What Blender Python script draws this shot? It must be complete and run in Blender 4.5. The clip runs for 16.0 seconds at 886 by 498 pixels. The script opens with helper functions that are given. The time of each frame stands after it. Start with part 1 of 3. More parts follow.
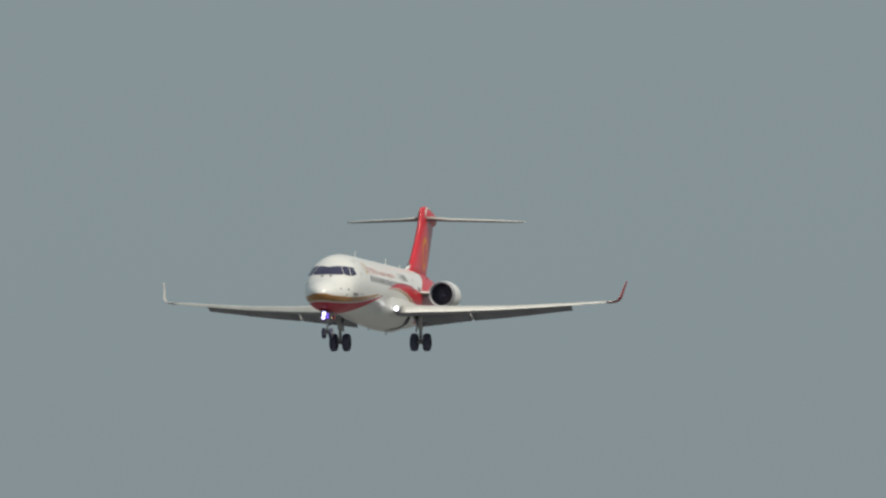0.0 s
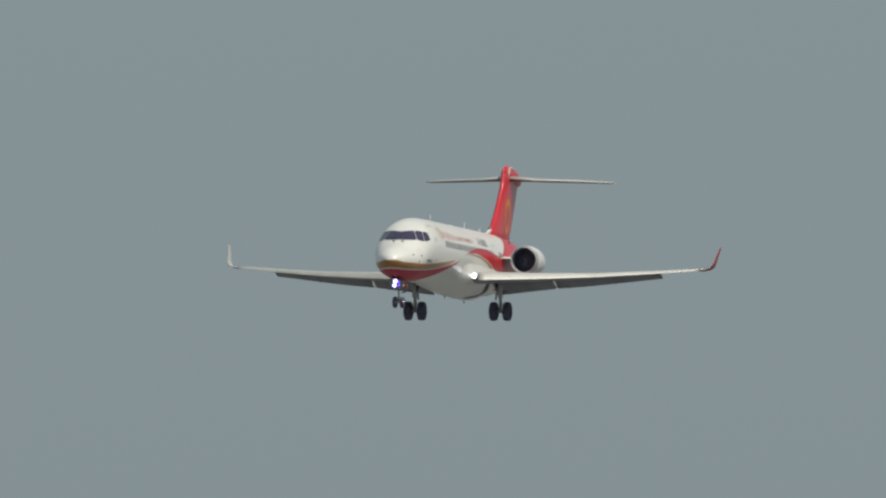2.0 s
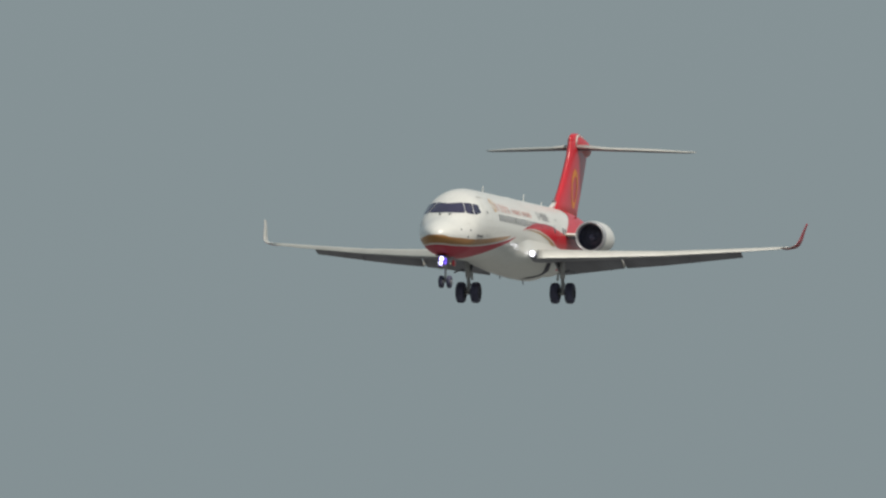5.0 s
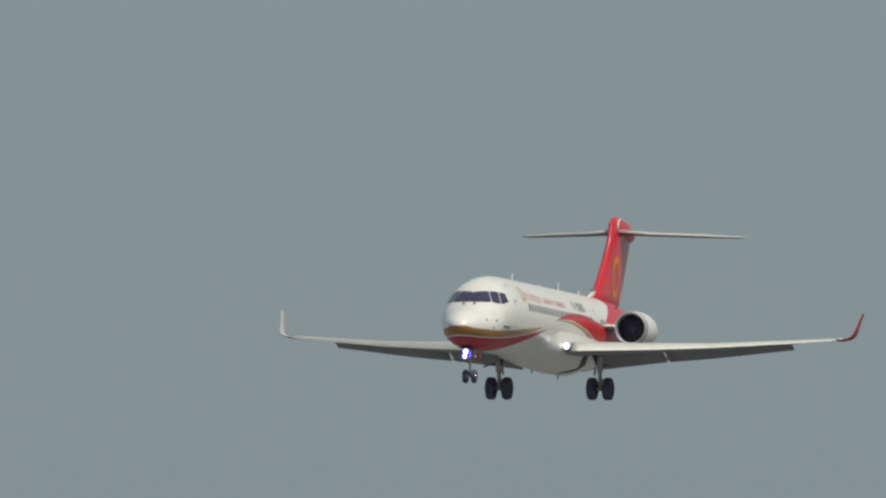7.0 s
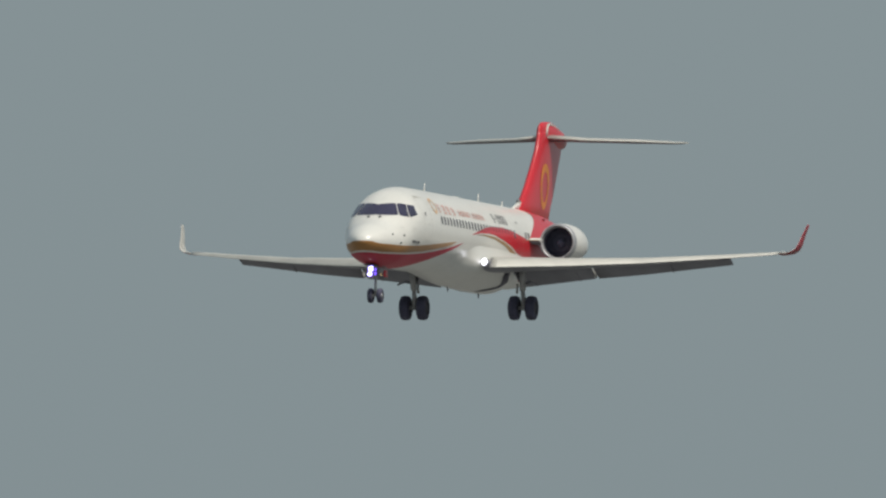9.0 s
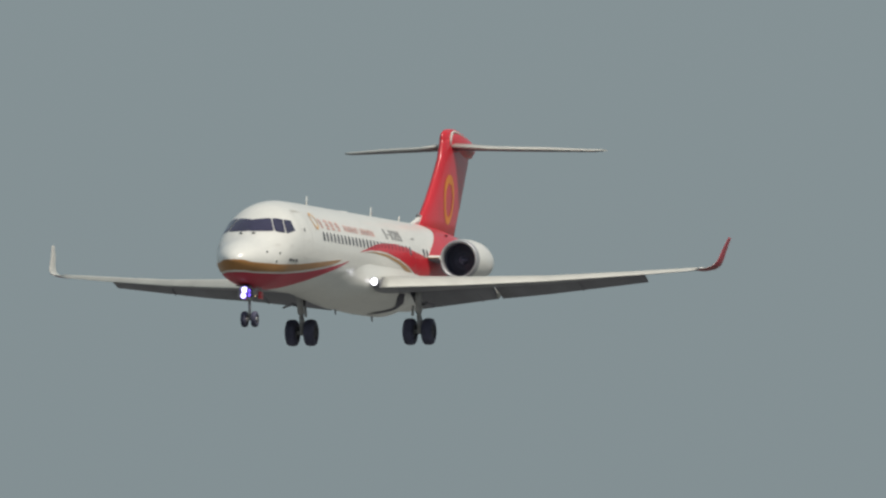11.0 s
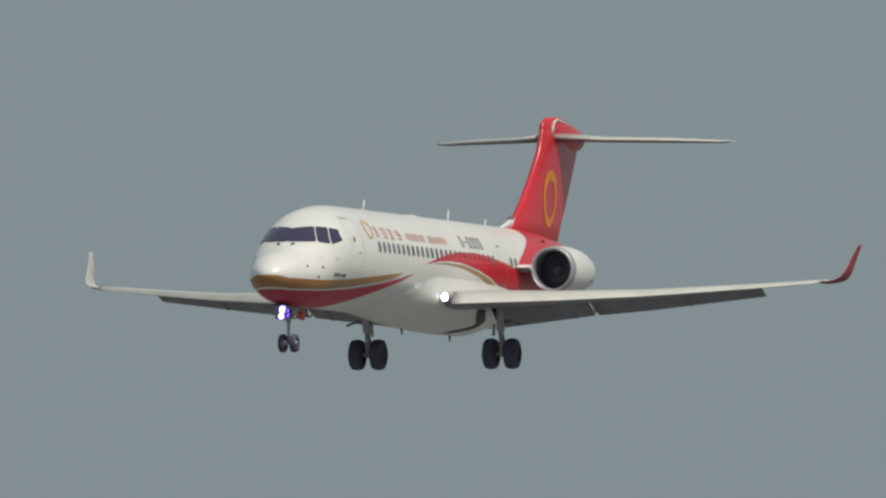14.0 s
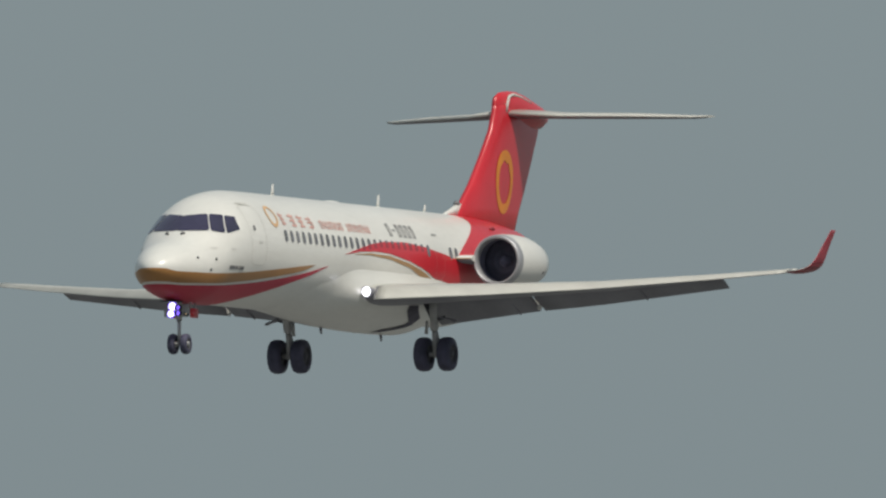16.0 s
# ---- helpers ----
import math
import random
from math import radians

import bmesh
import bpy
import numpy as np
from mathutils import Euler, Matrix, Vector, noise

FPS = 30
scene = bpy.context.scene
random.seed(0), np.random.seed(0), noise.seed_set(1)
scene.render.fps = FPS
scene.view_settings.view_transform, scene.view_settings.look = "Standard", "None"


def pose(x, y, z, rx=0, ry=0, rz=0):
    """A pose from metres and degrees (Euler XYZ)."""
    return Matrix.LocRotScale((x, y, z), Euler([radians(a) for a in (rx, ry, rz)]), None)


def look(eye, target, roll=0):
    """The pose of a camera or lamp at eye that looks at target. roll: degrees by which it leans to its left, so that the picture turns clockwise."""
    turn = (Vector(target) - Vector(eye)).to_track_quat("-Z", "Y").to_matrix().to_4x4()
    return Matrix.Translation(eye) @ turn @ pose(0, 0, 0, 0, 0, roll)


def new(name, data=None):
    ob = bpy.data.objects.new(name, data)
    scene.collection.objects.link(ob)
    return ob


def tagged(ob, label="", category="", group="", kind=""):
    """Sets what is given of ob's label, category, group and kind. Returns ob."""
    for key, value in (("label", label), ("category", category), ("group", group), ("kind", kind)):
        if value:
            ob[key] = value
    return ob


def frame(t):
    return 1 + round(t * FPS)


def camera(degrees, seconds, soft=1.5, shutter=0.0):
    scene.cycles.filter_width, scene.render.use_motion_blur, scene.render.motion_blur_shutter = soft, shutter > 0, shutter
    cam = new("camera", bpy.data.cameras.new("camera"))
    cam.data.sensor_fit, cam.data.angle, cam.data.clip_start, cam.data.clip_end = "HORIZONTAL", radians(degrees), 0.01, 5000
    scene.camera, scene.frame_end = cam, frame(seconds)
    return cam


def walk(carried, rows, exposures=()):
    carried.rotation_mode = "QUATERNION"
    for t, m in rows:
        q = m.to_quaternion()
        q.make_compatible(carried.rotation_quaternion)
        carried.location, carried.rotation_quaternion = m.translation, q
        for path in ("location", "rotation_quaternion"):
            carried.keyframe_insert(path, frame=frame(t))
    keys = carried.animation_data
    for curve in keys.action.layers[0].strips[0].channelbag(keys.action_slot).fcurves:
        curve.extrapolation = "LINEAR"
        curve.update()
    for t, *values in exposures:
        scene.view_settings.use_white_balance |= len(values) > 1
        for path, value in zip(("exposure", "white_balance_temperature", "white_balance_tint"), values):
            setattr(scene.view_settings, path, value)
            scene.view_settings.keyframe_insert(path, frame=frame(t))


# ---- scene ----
# ---- camera: panned by hand from a fixed spot beside the approach path ----
EYE = Vector((0, 0, 1.7))
CAMERA_AXES = Matrix(((0, 0, -1, 0), (-1, 0, 0, 0), (0, 1, 0, 0), (0, 0, 0, 1)))
START, SPEED, GLIDE = Vector((-2163.12, -394.72, 96.30)), 68.0, radians(3)


def turned(yaw, pitch, bank):
    """A turn from degrees: yaw from the flight direction +X to the left, pitch up, bank to the right."""
    return (Matrix.Rotation(radians(yaw), 4, "Z") @ Matrix.Rotation(radians(-pitch), 4, "Y")
            @ Matrix.Rotation(radians(bank), 4, "X"))


def aim(heading, tilt, roll):
    return Matrix.Translation(EYE) @ turned(heading, tilt, roll) @ CAMERA_AXES


def flown(t, yaw, pitch, bank):
    """The airliner's pose at t seconds: straight down the glide path, with small swings."""
    way = Vector((math.cos(GLIDE), 0, -math.sin(GLIDE))) * SPEED
    return Matrix.Translation(START + way * t) @ turned(yaw, pitch, bank) @ Matrix.Translation((15, 0, 0))


cam = camera(1.3224, 16.0, soft=2.4)
walk(cam, [
    (0, aim(-169.7650, 2.5269, 0.013)), (0.1, aim(-169.7367, 2.5238, 0.021)), (0.2, aim(-169.7163, 2.5209, 0.029)), (0.3, aim(-169.6982, 2.5145, 0.036)),
    (0.4, aim(-169.6704, 2.5099, 0.044)), (0.5, aim(-169.6278, 2.4981, 0.052)), (0.6, aim(-169.5811, 2.4849, 0.063)), (0.7, aim(-169.5397, 2.4802, 0.075)),
    (0.8, aim(-169.4954, 2.4790, 0.087)), (0.9, aim(-169.4457, 2.4743, 0.098)), (1, aim(-169.3982, 2.4735, 0.110)), (1.1, aim(-169.3525, 2.4692, 0.105)),
    (1.2, aim(-169.3047, 2.4688, 0.100)), (1.3, aim(-169.2567, 2.4665, 0.094)), (1.4, aim(-169.2145, 2.4643, 0.089)), (1.5, aim(-169.1768, 2.4690, 0.084)),
    (1.6, aim(-169.1434, 2.4709, 0.065)), (1.7, aim(-169.1074, 2.4703, 0.046)), (1.8, aim(-169.0765, 2.4662, 0.026)), (1.9, aim(-169.0340, 2.4534, 0.007)),
    (2, aim(-168.9740, 2.4375, -0.012)), (2.1, aim(-168.9075, 2.4174, -0.018)), (2.2, aim(-168.8505, 2.4046, -0.024)), (2.3, aim(-168.8063, 2.3952, -0.029)),
    (2.4, aim(-168.7637, 2.3858, -0.035)), (2.5, aim(-168.7196, 2.3796, -0.041)), (2.6, aim(-168.6715, 2.3784, -0.033)), (2.7, aim(-168.6256, 2.3908, -0.026)),
    (2.8, aim(-168.5785, 2.4075, -0.018)), (2.9, aim(-168.5416, 2.4155, -0.010)), (3, aim(-168.5087, 2.4177, -0.003)), (3.1, aim(-168.4835, 2.4210, -0.025)),
    (3.2, aim(-168.4599, 2.4203, -0.047)), (5.3, aim(-167.5907, 2.3682, -0.191)), (5.4, aim(-167.5644, 2.3846, -0.196)), (5.5, aim(-167.5420, 2.3940, -0.201)),
    (5.6, aim(-167.5014, 2.3987, -0.192)), (5.7, aim(-167.4303, 2.3948, -0.182)), (5.8, aim(-167.3510, 2.3917, -0.173)), (5.9, aim(-167.2766, 2.3921, -0.163)),
    (6, aim(-167.2131, 2.3933, -0.154)), (6.1, aim(-167.1583, 2.3921, -0.125)), (6.2, aim(-167.1056, 2.3953, -0.095)), (6.3, aim(-167.0517, 2.3957, -0.066)),
    (6.4, aim(-166.9809, 2.4023, -0.037)), (6.5, aim(-166.9228, 2.4081, -0.007)), (6.6, aim(-166.8633, 2.4115, -0.049)), (6.7, aim(-166.8164, 2.4150, -0.090)),
    (6.8, aim(-166.7752, 2.4150, -0.132)), (6.9, aim(-166.7362, 2.4142, -0.174)), (7, aim(-166.6958, 2.4137, -0.215)), (7.1, aim(-166.6541, 2.4029, -0.168)),
    (7.2, aim(-166.6170, 2.3955, -0.120)), (7.3, aim(-166.5847, 2.3889, -0.073)), (7.4, aim(-166.5547, 2.3813, -0.026)), (7.5, aim(-166.5235, 2.3715, 0.022)),
    (7.6, aim(-166.4805, 2.3586, -0.063)), (7.7, aim(-166.4182, 2.3443, -0.148)), (7.8, aim(-166.3633, 2.3283, -0.234)), (7.9, aim(-166.3115, 2.3105, -0.319)),
    (8, aim(-166.2677, 2.2907, -0.404)), (8.1, aim(-166.2281, 2.2729, -0.346)), (8.2, aim(-166.1807, 2.2555, -0.289)), (8.3, aim(-166.1189, 2.2442, -0.231)),
    (8.4, aim(-166.0514, 2.2423, -0.174)), (8.5, aim(-165.9843, 2.2387, -0.116)), (8.6, aim(-165.9261, 2.2349, -0.117)), (8.7, aim(-165.8749, 2.2330, -0.118)),
    (8.8, aim(-165.8184, 2.2326, -0.119)), (8.9, aim(-165.7624, 2.2261, -0.120)), (9, aim(-165.7142, 2.2213, -0.121)), (9.1, aim(-165.6655, 2.2159, -0.076)),
    (9.2, aim(-165.6151, 2.2103, -0.032)), (9.3, aim(-165.5563, 2.2072, 0.012)), (9.4, aim(-165.4927, 2.2033, 0.057)), (9.5, aim(-165.4174, 2.1979, 0.101)),
    (9.6, aim(-165.3385, 2.1891, 0.059)), (9.7, aim(-165.2776, 2.1848, 0.016)), (9.8, aim(-165.2256, 2.1814, -0.026)), (9.9, aim(-165.1757, 2.1814, -0.069)),
    (10, aim(-165.1352, 2.1800, -0.111)), (10.1, aim(-165.0996, 2.1789, -0.201)), (10.2, aim(-165.0619, 2.1780, -0.291)), (12.3, aim(-163.5041, 2.1274, 0.260)),
    (12.4, aim(-163.3976, 2.1210, 0.211)), (12.5, aim(-163.3058, 2.1171, 0.162)), (12.6, aim(-163.2272, 2.1102, 0.184)), (12.7, aim(-163.1610, 2.1047, 0.206)),
    (12.8, aim(-163.1000, 2.0990, 0.227)), (12.9, aim(-163.0269, 2.0907, 0.249)), (13, aim(-162.9477, 2.0824, 0.271)), (13.1, aim(-162.8659, 2.0765, 0.238)),
    (13.2, aim(-162.7840, 2.0713, 0.205)), (13.3, aim(-162.6943, 2.0688, 0.172)), (13.4, aim(-162.5811, 2.0636, 0.139)), (13.5, aim(-162.4598, 2.0568, 0.107)),
    (13.6, aim(-162.3503, 2.0529, 0.082)), (13.7, aim(-162.2614, 2.0508, 0.056)), (13.8, aim(-162.1802, 2.0478, 0.031)), (13.9, aim(-162.1016, 2.0447, 0.006)),
    (14, aim(-162.0154, 2.0384, -0.019)), (14.1, aim(-161.9305, 2.0336, 0.008)), (14.2, aim(-161.8452, 2.0255, 0.035)), (14.3, aim(-161.7581, 2.0164, 0.061)),
    (14.4, aim(-161.6674, 2.0081, 0.088)), (14.5, aim(-161.5751, 2.0005, 0.114)), (14.6, aim(-161.4786, 1.9922, 0.139)), (14.7, aim(-161.3804, 1.9846, 0.163)),
    (14.8, aim(-161.2865, 1.9725, 0.188)), (14.9, aim(-161.1949, 1.9621, 0.212)), (15, aim(-161.0992, 1.9513, 0.237)), (15.1, aim(-161.0064, 1.9425, 0.215)),
    (15.2, aim(-160.9111, 1.9341, 0.194)), (15.3, aim(-160.8234, 1.9265, 0.173)), (15.4, aim(-160.7302, 1.9189, 0.151)), (15.5, aim(-160.6330, 1.9141, 0.130)),
    (15.6, aim(-160.5281, 1.9113, 0.120)), (15.7, aim(-160.4154, 1.9104, 0.111)), (15.8, aim(-160.2914, 1.9073, 0.101)), (15.9, aim(-160.1618, 1.9002, 0.092)),
    (16, aim(-160.0323, 1.8953, 0.082)),
], exposures=[(0, 0.05), (10, 0.04), (16, -0.01)])

# ---- light: high hazy sun ahead and to the left of the airliner, milky sky ----
SUN = Vector((0.27, 0.50, 0.82)).normalized()
HAZE = (0.230, 0.2845, 0.306, 1)
world = bpy.data.worlds.new("sky")
scene.world = world
world.use_nodes = True
wt = world.node_tree
sky = wt.nodes.new("ShaderNodeTexSky")
sky.sky_type, sky.sun_disc = "NISHITA", False
sky.sun_elevation, sky.sun_rotation = math.asin(SUN.z), math.atan2(SUN.x, SUN.y)
sky.dust_density = 3.0
dim = wt.nodes.new("ShaderNodeVectorMath")
dim.operation = "SCALE"
dim.inputs["Scale"].default_value = 0.10
wt.links.new(sky.outputs[0], dim.inputs[0])
veil = wt.nodes.new("ShaderNodeMix")
veil.data_type = "RGBA"
veil.inputs[0].default_value = 0.85
veil.inputs[7].default_value = HAZE
wt.links.new(dim.outputs[0], veil.inputs[6])
wt.links.new(veil.outputs[2], wt.nodes["Background"].inputs[0])
wt.nodes["Background"].inputs[1].default_value = 1.0
sun = new("sun", bpy.data.lights.new("sun", "SUN"))
sun.data.energy, sun.data.angle, sun.data.color = 2.75, radians(3.5), (1.0, 0.935, 0.82)
sun.matrix_world = look(SUN * 100, (0, 0, 0))


# ---- materials ----
def material(name, color, rough=0.4, metal=0.0, coat=0.0, vary=0.06, scale=1.2, bump=0.0, emit=None, strength=0.0, streak=1.0):
    """A paint, rubber or metal with broad and fine variation in tone and gloss, at real size."""
    m = bpy.data.materials.new(name)
    m.use_nodes = True
    nt = m.node_tree
    b = nt.nodes["Principled BSDF"]
    b.inputs["Roughness"].default_value, b.inputs["Metallic"].default_value = rough, metal
    b.inputs["Coat Weight"].default_value, b.inputs["Coat Roughness"].default_value = coat, 0.17
    co = nt.nodes.new("ShaderNodeTexCoord")
    mp = nt.nodes.new("ShaderNodeMapping")
    mp.inputs["Scale"].default_value = (streak, 1, 1)
    nt.links.new(co.outputs["Object"], mp.inputs[0])
    broad, fine = nt.nodes.new("ShaderNodeTexNoise"), nt.nodes.new("ShaderNodeTexNoise")
    broad.inputs["Scale"].default_value, broad.inputs["Detail"].default_value = scale, 3
    fine.inputs["Scale"].default_value, fine.inputs["Detail"].default_value = scale * 14, 4
    for n in (broad, fine):
        nt.links.new(mp.outputs[0], n.inputs["Vector"])
    both = nt.nodes.new("ShaderNodeMath")
    both.operation = "MULTIPLY_ADD"
    both.inputs[1].default_value = 0.35
    nt.links.new(fine.outputs[0], both.inputs[0])
    nt.links.new(broad.outputs[0], both.inputs[2])
    ramp = nt.nodes.new("ShaderNodeValToRGB")
    ramp.color_ramp.elements[0].position, ramp.color_ramp.elements[1].position = 0.45, 0.9
    ramp.color_ramp.elements[0].color = [c * (1 - 2 * vary) for c in color] + [1]
    ramp.color_ramp.elements[1].color = [min(1, c * (1 + vary)) for c in color] + [1]
    nt.links.new(both.outputs[0], ramp.inputs[0])
    nt.links.new(ramp.outputs[0], b.inputs["Base Color"])
    if bump:
        bp = nt.nodes.new("ShaderNodeBump")
        bp.inputs["Strength"].default_value, bp.inputs["Distance"].default_value = bump, 0.01
        nt.links.new(both.outputs[0], bp.inputs["Height"])
        nt.links.new(bp.outputs[0], b.inputs["Normal"])
    if emit:
        b.inputs["Emission Color"].default_value, b.inputs["Emission Strength"].default_value = (*emit, 1), strength
    return m


WHITE = material("white_paint", (0.80, 0.79, 0.75), 0.35, coat=0.4, vary=0.05, scale=0.5, streak=0.3)
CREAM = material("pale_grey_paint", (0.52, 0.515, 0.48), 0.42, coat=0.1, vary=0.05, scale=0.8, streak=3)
# darker grey for undersides, with their shade put into the colour
GREY = material("shaded_grey_paint", (0.24, 0.24, 0.275), 0.5, vary=0.10, scale=0.9, streak=0.4)
RED = material("red_paint", (0.62, 0.022, 0.036), 0.33, coat=0.3, vary=0.05, scale=0.6)
DEEP_RED = material("deep_red_paint", (0.55, 0.034, 0.072), 0.5, coat=0.03, vary=0.05, scale=0.6)
DULL_RED = material("dull_red_paint", (0.34, 0.045, 0.06), 0.5, vary=0.08, scale=1.0)
FADED_RED = material("faded_red_paint", (0.36, 0.05, 0.07), 0.5, vary=0.12, scale=2.5)
GOLD = material("gold_paint", (0.43, 0.21, 0.07), 0.36, metal=0.1, coat=0.25, vary=0.08, scale=0.9)
SAND = material("sand_paint", (0.42, 0.25, 0.12), 0.42, coat=0.1, vary=0.08, scale=1.0)
TAN = material("tan_paint", (0.70, 0.44, 0.23), 0.45, vary=0.08, scale=2)
YELLOW = material("amber_paint", (0.74, 0.26, 0.025), 0.4, vary=0.06, scale=1.0)
PINK = material("faded_red_lettering", (0.71, 0.39, 0.34), 0.45, vary=0.10, scale=2)
INK = material("dark_grey_lettering", (0.18, 0.18, 0.19), 0.5, vary=0.1, scale=2)
SEAM = material("panel_seam", (0.61, 0.60, 0.565), 0.6, vary=0.1, scale=2)
GLASS = material("dark_cockpit_glass", (0.046, 0.041, 0.085), 0.15, coat=0.5, vary=0.15, scale=0.7)
FADED = material("faded_grey_lettering", (0.31, 0.31, 0.315), 0.5, vary=0.1, scale=2)
PANE = material("cabin_window_pane", (0.19, 0.19, 0.205), 0.2, vary=0.2, scale=1.5)
# the tyres' bluish lift is distance haze put into the base colour
TYRE = material("tyre_rubber", (0.074, 0.074, 0.122), 0.75, vary=0.2, scale=3, bump=0.4)
STEEL = material("brushed_steel", (0.50, 0.50, 0.50), 0.35, metal=0.8, vary=0.1, scale=4)
LIP = material("polished_aluminium", (0.48, 0.48, 0.50), 0.5, metal=0.5, vary=0.06, scale=2)
STRUT = material("grey_gear_enamel", (0.46, 0.46, 0.46), 0.45, vary=0.12, scale=4)
BRAKE = material("dark_gear_metal", (0.085, 0.085, 0.10), 0.6, metal=0.3, vary=0.2, scale=5)
# stands in for the shade inside the gear wells
DARK = material("cavity_shade_tone", (0.085, 0.08, 0.115), 0.7, vary=0.2, scale=2)
PALE = material("pale_fitting_paint", (0.70, 0.69, 0.66), 0.5, vary=0.06, scale=2)
# liner and fan are lifted towards blue for distance haze
DUCT = material("grey_acoustic_liner", (0.15, 0.15, 0.21), 0.7, vary=0.1, scale=2)
FAN = material("dark_titanium_fan", (0.16, 0.16, 0.225), 0.6, metal=0.0, vary=0.2, scale=4)
LAMP = material("landing_light_glow", (0.9, 0.9, 0.95), 0.2, emit=(0.93, 0.95, 1.0), strength=2.3)
ROOT_LAMP = material("root_light_glow", (0.9, 0.9, 0.95), 0.2, emit=(0.95, 0.95, 1.0), strength=3.0)
# violet lens flare as an emissive tone; no lamp has this colour
VIOLET = material("violet_flare_glow", (0.3, 0.25, 0.8), 0.2, emit=(0.22, 0.12, 0.95), strength=1.5)
AMBER = material("taxi_light_glow", (0.9, 0.6, 0.2), 0.2, emit=(1.0, 0.80, 0.50), strength=1.2)
GRASS = material("pale_dry_airfield", (0.175, 0.178, 0.172), 0.9, vary=0.3, scale=0.05)


# ---- mesh helpers ----
def part(name, bm, mat, parent, label="", smooth=True, under=None, below=None):
    """One mesh under its parent; under: a second paint for the faces that below(face) picks."""
    me = bpy.data.meshes.new(name)
    bmesh.ops.recalc_face_normals(bm, faces=bm.faces)
    for f in bm.faces:
        f.smooth = smooth and len(f.verts) <= 4
    bm.to_mesh(me)
    bm.free()
    me.materials.append(mat)
    if under:
        me.materials.append(under)
        for f in me.polygons:
            f.material_index = int(below(f))
    ob = new(name, me)
    ob.parent = parent
    return tagged(ob, label)


def loft(rings, bm=None, closed=True, caps=True):
    """Joins rings of equally many points; each ring is a closed loop if closed."""
    bm = bm or bmesh.new()
    vs = [[bm.verts.new(p) for p in r] for r in rings]
    n = len(vs[0])
    for a, b in zip(vs, vs[1:]):
        for i in range(n if closed else n - 1):
            j = (i + 1) % n
            bm.faces.new((a[i], a[j], b[j], b[i]))
    if caps and closed:
        bm.faces.new(vs[0])
        bm.faces.new(vs[-1])
    return bm


def tube(points, radii, n=14, bm=None):
    """A round bar through the points."""
    rings = []
    for k, (p, r) in enumerate(zip(points, radii)):
        a, b = Vector(points[max(k - 1, 0)]), Vector(points[min(k + 1, len(points) - 1)])
        q = (b - a).to_track_quat("Z", "Y")
        rings.append([Vector(p) + q @ Vector((r * math.cos(t), r * math.sin(t), 0)) for t in
                      [2 * math.pi * i / n for i in range(n)]])
    return loft(rings, bm)


def block(lo, hi, bm=None, bevel=0.02):
    bm2 = bmesh.new()
    bmesh.ops.create_cube(bm2, size=1)
    for v in bm2.verts:
        v.co = Vector([lo[k] + (v.co[k] + 0.5) * (hi[k] - lo[k]) for k in range(3)])
    bmesh.ops.bevel(bm2, geom=bm2.edges[:], offset=bevel, segments=2, affect="EDGES")
    return bm2


def spun(profile, axis_point, n=40, axis="x", closed=False):
    """Turns a profile of (along, radius) about an axis through axis_point."""
    rings = []
    for a, r in profile:
        ring = []
        for i in range(n):
            t = 2 * math.pi * i / n
            u, v = r * math.cos(t), r * math.sin(t)
            ring.append(Vector(axis_point) + Vector((a, u, v) if axis == "x" else (u, a, v)))
        rings.append(ring)
    bm = loft(rings, caps=False)
    if closed:
        bm.free()
        bm = loft(rings + rings[:1], caps=False)
        bmesh.ops.remove_doubles(bm, verts=bm.verts, dist=1e-5)
    return bm


def curve_through(xs, ys):
    """A monotone smooth curve through the points."""
    h = [b - a for a, b in zip(xs, xs[1:])]
    d = [(b - a) / k for a, b, k in zip(ys, ys[1:], h)]
    m = [d[0]] + [0.0] * (len(xs) - 2) + [d[-1]]
    for i in range(1, len(xs) - 1):
        if d[i - 1] * d[i] > 0:
            a, b = 2 * h[i] + h[i - 1], h[i] + 2 * h[i - 1]
            m[i] = (a + b) / (a / d[i - 1] + b / d[i])

    def value(x):
        x = min(max(x, xs[0]), xs[-1])
        i = max(k for k in range(len(h)) if xs[k] <= x or k == 0)
        t = (x - xs[i]) / h[i]
        return ((2 * t ** 3 - 3 * t * t + 1) * ys[i] + (t ** 3 - 2 * t * t + t) * h[i] * m[i]
                + (3 * t * t - 2 * t ** 3) * ys[i + 1] + (t ** 3 - t * t) * h[i] * m[i + 1])
    return value


# ---- the fuselage's shape: x forward (nose at -0.64), y to the left, z up from the middle of the cabin ----
NOSE = -0.64
AFT = (0, 0.12, 0.45, 1.0, 1.8, 2.8, 4.0, 5.5, 7.5, 22.4, 25, 27.5, 29.4, 30.4)
ROOT_AFT = [s ** 0.5 for s in AFT]
crown = curve_through(ROOT_AFT, (-0.88, -0.61, -0.37, -0.10, 0.17, 0.89, 1.49, 1.68, 1.70, 1.70, 1.66, 1.52, 1.28, 0.95))
keel = curve_through(ROOT_AFT, (-0.86, -1.06, -1.295, -1.51, -1.69, -1.78, -1.77, -1.75, -1.75, -1.75, -1.35, -0.62, 0.05, 0.5))
half = curve_through(ROOT_AFT, (0, 0.30, 0.595, 0.895, 1.15, 1.44, 1.54, 1.575, 1.57, 1.57, 1.48, 1.12, 0.62, 0.15))


def section(x):
    u = max(NOSE - x, 0) ** 0.5
    zt, zb = crown(u), keel(u)
    return (zt + zb) / 2, max((zt - zb) / 2, 1e-4), max(half(u), 1e-4)


